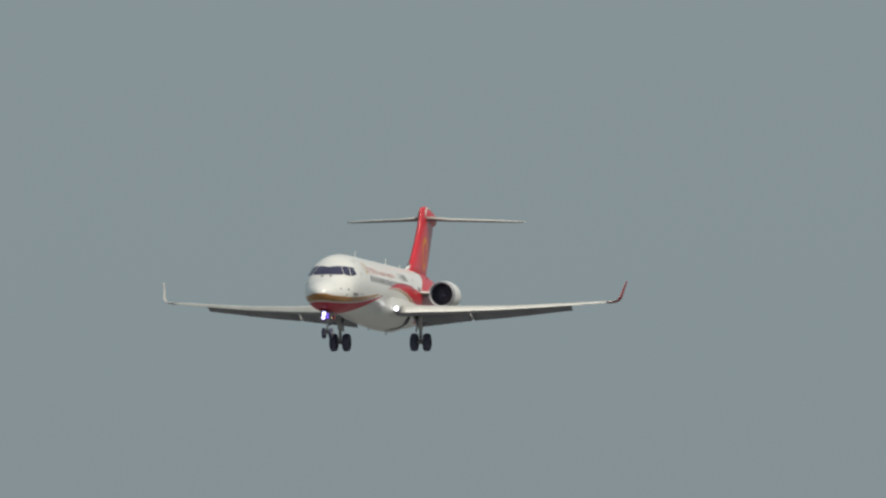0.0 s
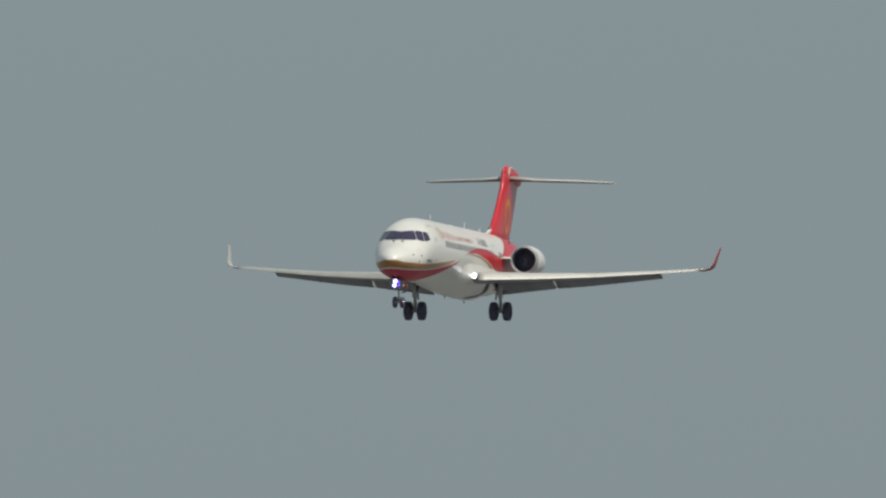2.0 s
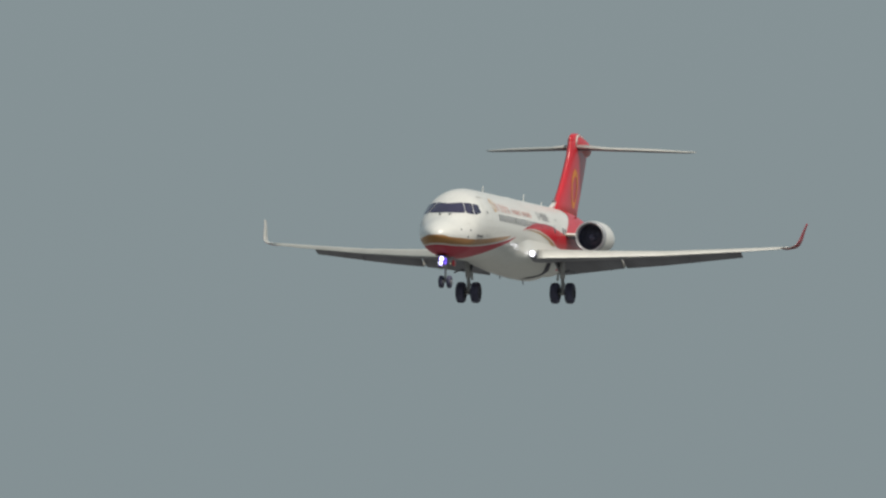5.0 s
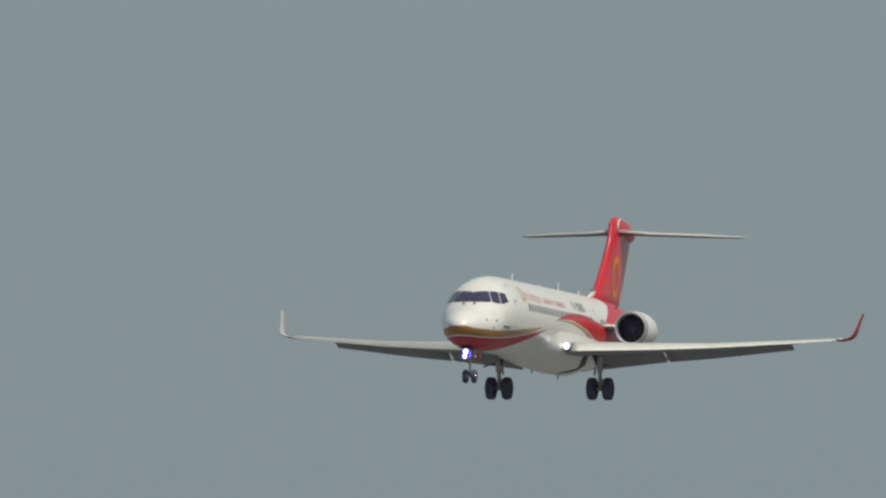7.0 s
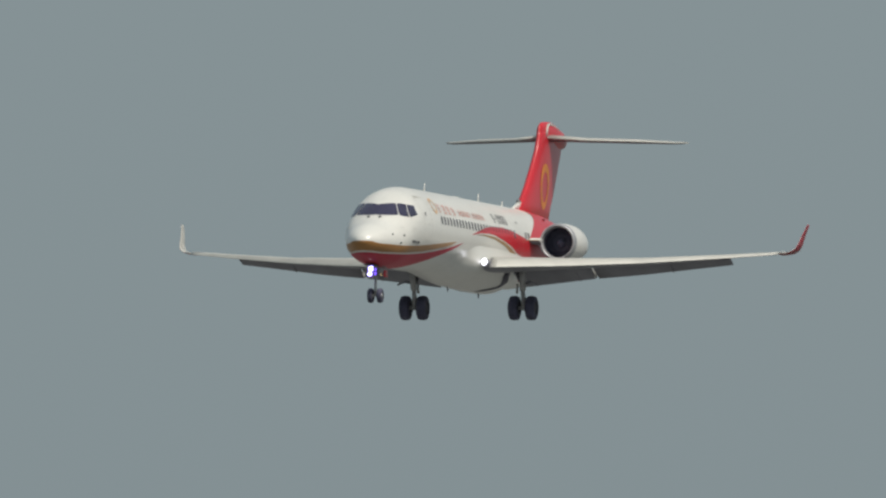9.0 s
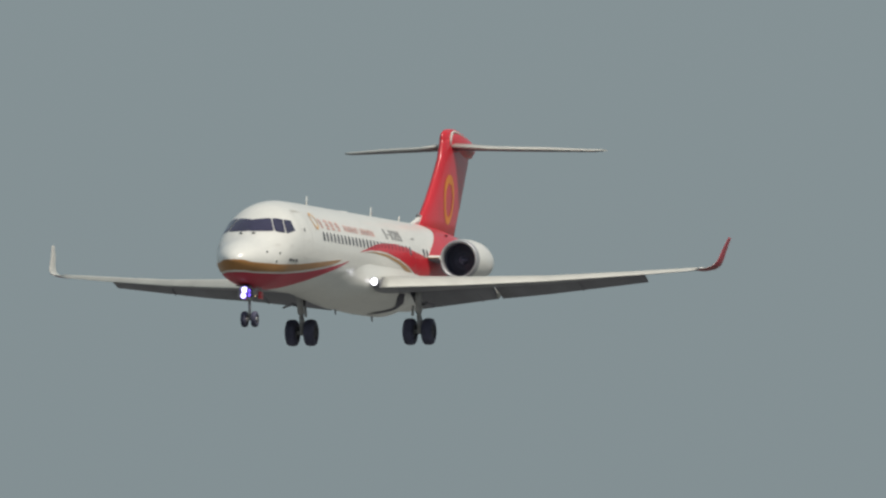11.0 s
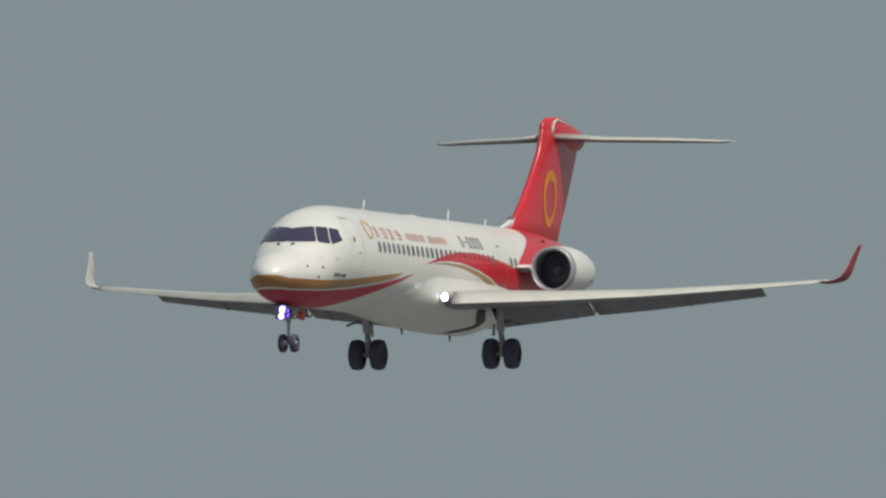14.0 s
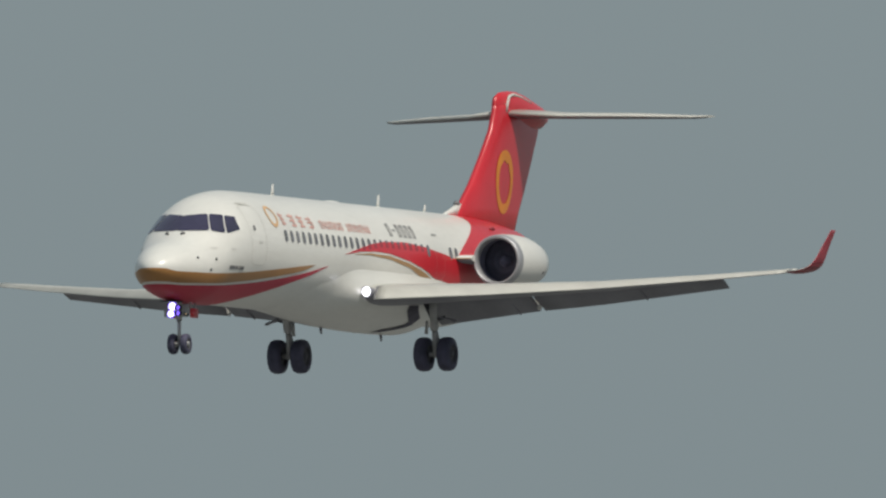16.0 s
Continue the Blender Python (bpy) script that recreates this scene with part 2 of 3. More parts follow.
def skin(x, angle, side=1, off=0.0):
    """The point of the skin at x and at that angle (degrees, -90 keel, 90 crown), off metres outside it."""
    zc, h, w = section(x)
    a = radians(angle)
    n = Vector((0, math.cos(a) / w, math.sin(a) / h)).normalized()
    e = 0.05
    zc2, h2, w2 = section(x - e)
    slope = ((w2 - w) * math.cos(a) * n.y + ((zc2 - zc) + (h2 - h) * math.sin(a)) * n.z) / e
    n = Vector((slope, n.y, n.z)).normalized()
    p = Vector((x, w * math.cos(a), zc + h * math.sin(a))) + n * off
    return Vector((p.x, p.y * side, p.z))


def angle_at(x, z):
    zc, h, w = section(x)
    return math.degrees(math.asin(min(1, max(-1, (z - zc) / h))))


def band(xs, low, high, side, rows=10, off=0.012, bm=None, tip=None):
    """A painted band on the skin between two heights, which are functions of x; it may start at a tip."""
    rings = [[tip] * (rows + 1)] if tip else []
    for x in xs:
        a, b = angle_at(x, low(x)), angle_at(x, high(x))
        b = max(a, b)
        rings.append([skin(x, a + (b - a) * k / rows, side, off) for k in range(rows + 1)])
    return loft(rings, bm, closed=False)


def skin_ahead(y, z, side=1, off=0.014):
    """The point of the nose that lies at that y and z."""
    a, b = NOSE, -7.0
    for _ in range(40):
        m = (a + b) / 2
        zc, h, w = section(m)
        a, b = (m, b) if (y / w) ** 2 + ((z - zc) / h) ** 2 > 1 else (a, m)
    zc, h, w = section(b)
    return skin(b, math.degrees(math.atan2((z - zc) / h, y / w)), side, off)


def windscreen(corners, side, n=14, off=0.014):
    """A pane with rounded corners on the nose, between (y, z): top inner, top outer, bottom outer, bottom inner."""
    a, b, c, d = [Vector(p) for p in corners]
    rings = []
    for i in range(n + 1):
        ring = []
        for j in range(n + 1):
            u, v = 2 * i / n - 1, 2 * j / n - 1
            far = (abs(u) ** 10 + abs(v) ** 10) ** 0.1
            k = max(abs(u), abs(v)) / far if far else 1
            u, v = (1 + u * k) / 2, (1 + v * k) / 2
            p = a.lerp(b, u).lerp(d.lerp(c, u), v)
            ring.append(skin_ahead(p.x, p.y, side, off))
        rings.append(ring)
    return loft(rings, closed=False)


def plaque(x0, x1, z0, z1, side, off=0.014, nx=2, nz=3, bm=None):
    xs = [x0 + (x1 - x0) * i / nx for i in range(nx + 1)]
    return band(xs, lambda x: z0, lambda x: z1, side, nz, off, bm)


def seam_loop(x0, x1, z0, z1, r, e, side, off=0.018):
    """A thin line e wide on the skin round a door with rounded corners."""
    turns = ((x0 - r, z1 - r, 0), (x1 + r, z1 - r, 90), (x1 + r, z0 + r, 180), (x0 - r, z0 + r, 270))
    path = [(cx + k * r * math.cos(radians(a + d)), cz + k * r * math.sin(radians(a + d))) for k in (1, 1 - e / r)
            for cx, cz, a in turns for d in steps(0, 90, 8)]
    half_way = len(path) // 2
    rows = []
    for k in range(half_way):
        nxt = (k + 1) % half_way
        for u in steps(0, 1, 8 if k % 9 == 8 else 1)[:-1]:
            row = []
            for o in (0, half_way):
                a, b = Vector(path[k + o]), Vector(path[nxt + o])
                p = a.lerp(b, u)
                row.append(skin(p.x, angle_at(p.x, p.y), side, off))
            rows.append(row)
    return loft(rows + rows[:1], closed=False)


def oval(x, w, z0, z1, lo, hi, side, off=0.016):
    """A rounded window about x, z0 to z1 high; only the stretch from lo to hi of it is made."""
    bm, rows = bmesh.new(), []
    for z in steps(lo, hi, 9):
        v = min(abs((z - (z0 + z1) / 2) / ((z1 - z0) / 2)), 0.999)
        h = w * (1 - v ** 3) ** (1 / 3)
        a = angle_at(x, z)
        rows.append([bm.verts.new(skin(x + d * h, a, side, off)) for d in (1, 0, -1)])
    for p, q in zip(rows, rows[1:]):
        for k in (0, 1):
            bm.faces.new((p[k], p[k + 1], q[k + 1], q[k]))
    bmesh.ops.recalc_face_normals(bm, faces=bm.faces)
    return bm


def lerp_table(xs, zs):
    return lambda x: float(np.interp(-x, [-v for v in xs], zs))


def smooth_table(xs, zs):
    """Like lerp_table, but a smooth line that starts at the nose."""
    line = curve_through([(NOSE - x) ** 0.5 for x in xs], zs)
    return lambda x: line(max(NOSE - x, 0) ** 0.5)


def steps(a, b, n):
    return [a + (b - a) * i / n for i in range(n + 1)]


# ---- wing sections ----
def airfoil(le, chord, thick, n=14, camber=0.02, twist=0.0, drop=0.0):
    """A closed section in the x-z plane, from the trailing edge over the top to the leading edge and back."""
    pts = []
    for k in range(2 * n):
        t = math.pi * k / n
        c = (1 + math.cos(t)) / 2
        half_t = 5 * thick * (0.2969 * math.sqrt(c) - 0.126 * c - 0.3516 * c * c + 0.2843 * c ** 3 - 0.1015 * c ** 4)
        z = camber * 4 * c * (1 - c) + (half_t if t <= math.pi else -half_t)
        pts.append((c, z))
    ca, sa = math.cos(radians(twist)), math.sin(radians(twist))
    return [Vector((le[0] - chord * (c * ca + z * sa), le[1], le[2] + chord * (z * ca - c * sa))) for c, z in pts]


airliner = new("airliner")
tagged(airliner, "white twin-jet airliner with red tail, landing gear and flaps lowered", "airplane")

# ---- fuselage ----
xs = [NOSE - 7.5 * (k / 40) ** 2 for k in range(41)] + steps(-8.6, -23.0, 28) + steps(-23.4, NOSE - 30.4, 22)
rings = []
for x in xs:
    ring = [skin(x, a, 1) for a in steps(-90, 90, 32)] + [skin(x, a, -1) for a in steps(90, -90, 32)][1:-1]
    rings.append(ring)
fuselage = part("fuselage", loft(rings), WHITE, airliner, "glossy white fuselage")

nose_xs = [NOSE - 0.004 - 4.4 * (k / 90) ** 2 for k in range(91)] + steps(-5.2, -9.91, 22)
gold_top = smooth_table((-0.64, -0.81, -1.23, -2.55, -4.53, -7.0, -9.5, -9.91), (-0.83, -0.84, -0.92, -0.93, -0.84, -0.65, -0.44, -0.41))
gold_low = smooth_table((-0.64, -1.1, -1.5, -2.8, -4.9, -7.2, -9.1, -9.91), (-1.2, -1.22, -1.25, -1.22, -1.08, -0.85, -0.61, -0.42))
red_top = smooth_table((-0.64, -1.2, -1.6, -2.86, -5.0, -7.3, -9.64, -10.93), (-1.29, -1.29, -1.31, -1.28, -1.15, -0.93, -0.62, -0.40))
red_low = lerp_table((-0.64, -4.7, -5.04, -6.08, -7.73, -9.74, -10.93), (-3, -1.85, -1.74, -1.5, -1.15, -0.72, -0.41))
swoosh_top = lerp_table((-12.22, -13.17, -14.34, -15.5, -17.17, -18.73, -20.26, -21.15, -21.4, -21.95, -22.72, -23.92, -24.2, -24.32, -31.1),
                        (0.0, 0.18, 0.38, 0.5, 0.55, 0.47, 0.31, 0.2, 0.32, 0.6, 0.91, 1.36, 1.58, 3, 3))
swoosh_low = lerp_table((-12.22, -13.5, -14.78, -15.85, -17.46, -18.58, -19.84, -20.5, -21.5, -24.2, -26.0, -31.1),
                        (-0.01, 0.13, 0.175, 0.15, -0.02, -0.21, -0.53, -0.9, -1.45, -1.45, -3, -3))
tan_top = lerp_table((-12.95, -14.2, -15.85, -17.46, -18.58, -19.84), (0.03, 0.105, 0.085, -0.09, -0.285, -0.62))
tan_low = lerp_table((-12.95, -14.2, -15.84, -17.48, -18.57, -19.08, -19.84), (0.02, 0.05, -0.02, -0.22, -0.50, -0.68, -1.05))
for side in (1, -1):
    part("gold_stripe", band(nose_xs, gold_low, gold_top, side, tip=(NOSE + 0.012, 0, -0.87)), GOLD, fuselage, "gold painted stripe round the nose")
    part("red_stripe", band(nose_xs + steps(-10.05, -10.93, 6), red_low, red_top, side, 16), DEEP_RED, fuselage,
         "deep red painted chin stripe")
    part("red_swoosh", band(steps(-12.22, -21.2, 60) + steps(-21.28, -24.10, 20) + steps(-24.12, -24.36, 24) + steps(-24.5, -31.0, 46), swoosh_low, swoosh_top, side, 20), RED, fuselage,
         "red painted swoosh running into the tail")
    part("gold_swoosh", band(steps(-12.95, -19.84, 46), tan_low, tan_top, side, 5, 0.013), SAND, fuselage, "tan painted swoosh")
    for corners in (((-0.012, 0.81), (0.625, 0.875), (0.906, 0.345), (-0.012, 0.335)),
                    ((0.654, 0.87), (0.974, 0.845), (1.238, 0.285), (0.938, 0.345)),
                    ((1.000, 0.838), (1.195, 0.80), (1.40, 0.42), (1.272, 0.27))):
        part("cockpit_window", windscreen(corners, side), GLASS, fuselage, "dark cockpit glass")
    # cabin windows, and the pair behind the rear door
    for x in steps(-7.58, -18.98, 24) + [-20.80, -21.25]:
        edge = swoosh_top(x) + 0.01 if -18.6 < x < -12.5 else 0.19
        part("cabin_window", oval(x, 0.115, 0.18, 0.545, max(0.181, min(edge, 0.47)), 0.544, side), PANE, fuselage)
        if edge > 0.2:
            part("tinted_window", oval(x, 0.115, 0.18, 0.545, max(0.181, min(edge, 0.47) - 0.15), min(edge, 0.47) - 0.01, side), DULL_RED, fuselage, "cabin window under red film")
    # front and rear cabin doors: seams all round
    for x0, x1, z0, z1, e in ((-4.85, -5.95, -0.60, 1.20, 0.02), (-19.55, -20.22, -0.45, 0.86, 0.008)):
        part("door_seam", seam_loop(x0, x1, z0, z1, 0.24 * (x0 - x1), e, side), SEAM, fuselage, "thin grey seam of a closed cabin door")
    part("door_gutter", plaque(-19.66, -20.06, 0.86, 0.90, side, 0.02), FADED, fuselage, "short grey rain gutter over the rear door")
    part("door_gutter", plaque(-4.98, -5.62, 1.225, 1.25, side, 0.02), SEAM, fuselage, "short grey rain gutter over the front door")
    part("door_pane", oval(-5.22, 0.07, 0.42, 0.58, 0.421, 0.579, side), INK, fuselage)
    part("door_handle", plaque(-5.40, -5.66, 0.08, 0.13, side, 0.02), PALE, fuselage, "flush grey door handle")
    for x, z in ((-2.72, -0.20), (-3.55, -0.20)):
        part("static_port", plaque(x, x - 0.20, z, z + 0.05, side, 0.016), PALE, fuselage, "small grey port plate")
    # round emblem and bars in place of the lettering above the windows
    ring = []
    for k in range(33):
        t = 2 * math.pi * k / 32
        ring.append([skin(-6.95 + r * 0.36 * math.cos(t), 34 + r * 13 * math.sin(t), side, 0.015) for r in (0.72, 1.0)])
    part("emblem", loft(ring, closed=False), TAN, fuselage, "tan ring emblem")
    # four marks, each a loose cross of thin strokes
    for k, (w, lo, hi, v) in enumerate(((0.36, 0.68, 1.06, 0.10), (0.50, 0.66, 1.06, 0.26), (0.48, 0.66, 1.04, 0.18), (0.44, 0.66, 1.02, 0.30))):
        x = -7.50 - 0.70 * k
        mark = plaque(x - v, x - v - 0.07, lo, hi, side)
        plaque(x - v - 0.15, x - v - 0.20, lo + 0.04, hi - 0.12, side, bm=mark)
        for z, a, b in ((hi - 0.10, 0.0, w), (lo + 0.16, 0.04, w - 0.06), (lo + 0.02, 0.10, w)):
            plaque(x - a, x - b, z, z + 0.045, side, 0.016, bm=mark)
        part("lettering_bar", mark, PINK, fuselage, "faded red lettering drawn as bars")
    for k in range(15):
        if k != 7:
            x = -10.66 - 0.27 * k
            mark = plaque(x, x - 0.045, 0.70, 0.94, side)
            plaque(x - 0.135, x - 0.18, 0.70, 0.94, side, bm=mark)
            plaque(x - 0.05, x - 0.14, 0.90 - 0.09 * (k % 3), 0.94 - 0.09 * (k % 3), side, bm=mark)
            part("lettering_bar", mark, PINK, fuselage)
    for k in range(6):
        x = -16.15 - 0.375 * k
        z0, z1 = ((0.70, 1.08) if k != 1 else (0.86, 0.92))
        mark = plaque(x - 0.02, x - 0.085, z0, z1, side)
        plaque(x - 0.19, x - 0.255, z0, z1, side, bm=mark)
        plaque(x - 0.085, x - 0.19, z1 - 0.06, z1, side, bm=mark)
        if k != 1:
            plaque(x - 0.085, x - 0.19, z0, z0 + 0.06, side, bm=mark)
        part("registration_bar", mark, FADED, fuselage)
    for x0, x1 in ((-3.42, -3.78), (-3.82, -3.98), (-4.04, -4.10), (-4.14, -4.45)):
        part("type_bar", plaque(x0, x1, -0.77, -0.67, side), INK, fuselage)
    # probes and vents on the nose
    for x, z in ((-2.02, -0.50), (-2.77, -0.51), (-2.53, -0.83)) if side > 0 else ():
        a = angle_at(x, z)
        p, q = skin(x, a, side, -0.02), skin(x, a, side, 0.02)
        part("probe", tube([p, q, q + Vector((0.03, 0, 0.0))], [0.045, 0.04, 0.03], 8), INK, fuselage)
    part("wiper", tube([skin_ahead(0.20, 0.225, side, 0.01), skin_ahead(0.24, 0.245, side, 0.05), skin_ahead(0.31, 0.25, side, 0.02)], [0.03, 0.035, 0.02], 8), INK, fuselage, "dark wiper pivot")

for x, h in ((-10.28, 0.36), (-18.75, 0.38), (-22.5, 0.22)):
    rings = [airfoil((x + 0.14 - 0.14 * k, 0, 0), 0.26 - 0.13 * k, 0.10, 6, 0) for k in (0, 1)]
    blade = loft([[Vector((p.x, p.z, 1.67 + (h + 0.02) * k)) for p in r] for k, r in enumerate(rings)])
    part("antenna", blade, WHITE, fuselage, "white blade antenna")
part("beacon", spun([(0.0, 0.001), (-0.03, 0.06), (-0.12, 0.09), (-0.2, 0.09)], (-24.98, 0, 2.06), 14), INK, fuselage, "dark beacon on the dorsal fillet")
dome = bmesh.new()
bmesh.ops.create_uvsphere(dome, u_segments=20, v_segments=10, radius=1)
for v in dome.verts:
    v.co = Vector((-14.9 + 0.55 * v.co.x, 0.22 * v.co.y, 1.68 + 0.06 * v.co.z))
part("antenna_dome", dome, WHITE, fuselage, "low white antenna dome")
for x, z in ((-14.15, -2.06), (-18.98, -2.10)):
    rings = [airfoil((x + 0.14 - 0.1 * k, 0, 0), 0.26 - 0.1 * k, 0.14, 6, 0) for k in (0, 1)]
    part("belly_antenna", loft([[Vector((p.x, p.z, z - 0.22 * k)) for p in r] for k, r in enumerate(rings)]), GREY, fuselage)

# belly fairing between the wings
# a shallow keel below, swelling softly into a round shoulder about each wing root
shoulder = curve_through((-22.4, -20.6, -19.0, -17.0, -14.6), (0.0, 0.45, 0.80, 0.98, 1.0))
belly_line = curve_through((-22.6, -21.4, -19.6, -17.5, -14.0, -12.0, -10.6, -9.4, -8.6), (-1.45, -1.84, -2.12, -2.14, -2.08, -1.96, -1.84, -1.75, -1.66))
CORE = -0.9


def reach(a, y, z, ry, rz):
    """How far a ray from the core at angle a goes until it leaves the ellipse about (y, z)."""
    c, d, q = math.cos(a) / ry, math.sin(a) / rz, (CORE - z) / rz
    p = -y / ry
    m, n = c * c + d * d, p * c + q * d
    disc = n * n - m * (p * p + q * q - 1)
    return (math.sqrt(disc) - n) / m if disc > 0 else 0.0


def fairing(u, t, off=0.0):
    x = -8.6 - 14.0 * u
    rise = min(max((-11.7 - x) / 2.2, 0), 1)
    g = rise * rise * (3 - 2 * rise) * (shoulder(x) if x < -14.6 else 1.0)
    a = t if math.cos(t) >= 0 else math.pi - t
    zb = belly_line(x)
    r = reach(a, 0, (1.5 + zb) / 2, 1.49, (1.5 - zb) / 2)
    lean = math.degrees(math.atan2(math.sin(a), math.cos(a))) + 11
    r += 0.40 * g * math.exp(-(lean / (20 if lean > 0 else 26)) ** 2)
    r += off
    return Vector((x, math.copysign(r * math.cos(a), math.cos(t)), CORE + r * math.sin(a)))


belly = part("belly_fairing", loft([[fairing(k / 140, t) for t in steps(0, 2 * math.pi, 96)[:-1]] for k in range(141)]), WHITE, airliner,
             "white wing root fairing under the cabin")
for side in (1, -1):
    # open main gear well: its shade is a curved dark sheet from the keel up to the wing root
    # its two edges as (x, angle about the core), from the keel up
    edge_a = ((-17.4, -80), (-18.0, -70), (-18.4, -64), (-19.0, -54), (-19.2, -46), (-19.0, -31), (-18.1, -19), (-17.9, -14))
    edge_b = ((-17.4, -79), (-17.65, -63), (-18.1, -57), (-18.6, -47), (-18.6, -40), (-17.9, -30), (-17.3, -22), (-17.1, -15))
    rings = []
    for k in range(36):
        (xa, aa), (xb, ab) = [[float(np.interp(k / 5, range(8), [e[n] for e in edge])) for n in (0, 1)] for edge in (edge_a, edge_b)]
        ring = []
        for m in steps(0, 1, 6):
            a = aa + (ab - aa) * m
            ring.append(fairing((-8.6 - xa - (xb - xa) * m) / 14, radians(a if side > 0 else 180 - a), 0.016))
        rings.append(ring)
    part("wheel_well", loft(rings, closed=False), DARK, belly, "dark sheet for the shade inside the open main gear well")

# ---- wings with lowered slats and flaps ----
# y, leading edge x, z, chord, relative thickness
WING = ((0.6, -12.9, -1.20, 5.9, 0.12), (1.6, -13.45, -1.14, 5.4, 0.12), (4.7, -15.2, -1.025, 3.85, 0.115),
        (7.6, -16.85, -0.87, 2.95, 0.102), (10.75, -18.65, -0.60, 1.98, 0.088), (12.75, -19.80, -0.41, 1.40, 0.085))


def wing_at(y, k):
    return float(np.interp(y, [w[0] for w in WING], [w[k] for w in WING]))


def flap_edges(y):
    """The trailing and the leading edge of the flaps, as x and z."""
    te = [float(np.interp(y, (1.7, 4.9, 6.6, 8.44, 10.66), v)) for v in ((-19.5, -19.55, -19.75, -20.05, -20.45), (-1.86, -1.48, -1.34, -1.12, -0.85))]
    le = [float(np.interp(y, (1.7, 4.9, 10.66), v)) for v in ((-18.1, -18.45, -19.75), (-1.16, -1.02, -0.60))]
    return te, le


for side in (1, -1):
    rings = []
    for y in (0.6, 1.6, 3.2, 4.7, 6.2, 7.6, 9.2, 10.75, 11.8, 12.75):
        rings.append([Vector((p.x, p.y * side, p.z)) for p in
                      airfoil((wing_at(y, 1), y, wing_at(y, 2)), wing_at(y, 3), wing_at(y, 4), 14, 0.015, float(np.interp(y, (0.6, 7.6, 12.75), (1.0, 0.0, -3.5))))])
    # downward faces get GREY, which carries shade as well as paint
    wing = part("wing", loft(rings), CREAM, airliner, "swept wing, pale above, grey paint with shade below", under=GREY, below=lambda f: f.normal.z < 0.1)
    # slat: a drooped pale nose piece along the leading edge
    rings = []
    for y in steps(2.04, 12.74, 44):
        x, z, c = wing_at(y, 1), wing_at(y, 2), wing_at(y, 3)
        r = float(np.interp(y, (2.0, 4.4, 6.0, 7.6, 10.8, 12.8), (0.215, 0.18, 0.155, 0.122, 0.084, 0.044)))
        pts = [Vector((x + 0.07 + 0.28 * r * math.cos(radians(t)) - 0.75 * r * math.sin(radians(t)), y * side, z + r * (1.0 if t > 0 else 0.86) * math.sin(radians(t)))) for t in steps(-100, 90, 20)]
        pts += [Vector((x - 0.05 * c - 0.75 * r, y * side, z + r * 1.02)), Vector((x - 0.13 * c - 0.75 * r, y * side, z + r * 0.98)),
                Vector((x - 0.10 * c - 0.5 * r, y * side, z + r * 0.55)), Vector((x - 0.02 * c, y * side, z - r * 0.60))]
        rings.append(pts)
    part("slat", loft(rings), CREAM, wing, "pale lowered leading edge slat")
    mid = sum(rings[0], Vector()) / len(rings[0])
    part("slat_end", loft([[mid + (p - mid) * 1.10 - Vector((0, d * side, 0)) for p in rings[0]] for d in (0.0, 0.085)]), INK, wing, "dark end plate of the slat")
    # flaps: inner and outer, turned down behind the wing
    for y0, y1 in ((1.75, 4.95), (5.09, 10.66)):
        rings = []
        for y in steps(y0, y1, 6):
            te, le = flap_edges(y)
            chord = math.hypot(te[0] - le[0], te[1] - le[1])
            tilt = math.degrees(math.atan2(le[1] - te[1], le[0] - te[0]))
            rings.append([Vector((p.x, p.y * side, p.z)) for p in airfoil((le[0], y, le[1]), chord, 0.12, 10, 0.02, tilt)])
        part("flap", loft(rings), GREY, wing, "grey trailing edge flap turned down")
    # flap track fairings, hugging the lower face of the flaps
    for y in (4.3, 8.2):
        te, le = flap_edges(y)
        pts = [Vector((le[0] + (te[0] - le[0]) * u, y * side, le[1] + (te[1] - le[1]) * u - d)) for u, d in ((0.15, 0.01), (0.45, 0.045), (0.8, 0.045), (1.0, 0.02))]
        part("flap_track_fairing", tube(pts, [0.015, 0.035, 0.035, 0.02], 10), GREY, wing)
    # white strip added behind the gap between the flaps, standing in for a sunlit flap end
    rings = [[Vector((x, y * side, z)) for x, y in ((-19.24, a), (-19.24, b), (-19.30, b), (-19.30, a))] for a, b, z in ((4.84, 5.10, -1.05), (4.90, 5.09, -1.28), (4.97, 5.06, -1.44))]
    part("flap_gap_plate", loft(rings), WHITE, wing, "white strip added for the sunlit flap end in the gap", smooth=False)
    # winglet
    keys = (12.76, 13.06, 13.31, 13.42, 13.49, 13.60), (-19.80, -19.98, -20.15, -20.40, -20.82, -21.25), (-0.41, -0.355, -0.23, -0.01, 0.40, 0.88), (1.38, 1.22, 0.99, 0.79, 0.59, 0.38), (0, 10, 32, 68, 79, 80)
    sweep = [curve_through(range(6), list(v)) for v in keys]
    rings = []
    for y, x, z, c, lean in [[line(u) for line in sweep] for u in steps(0, 5, 30)]:
        flat = airfoil((x, 0, 0), c, 0.065, 12, 0, 0)
        ca, sa = math.cos(radians(lean)), math.sin(radians(lean))
        rings.append([Vector((p.x, (y - p.z * sa) * side, z + p.z * ca)) for p in flat])
    part("wing_tip", loft(rings[:15]), CREAM, wing, "curved wing tip, pale above and dull red below", under=DULL_RED, below=lambda f: f.normal.z < 0.1)
    part("winglet", loft(rings[14:]), CREAM, wing, "upswept winglet, red outside and pale inside", under=FADED_RED, below=lambda f: f.normal.y * side > 0.10)
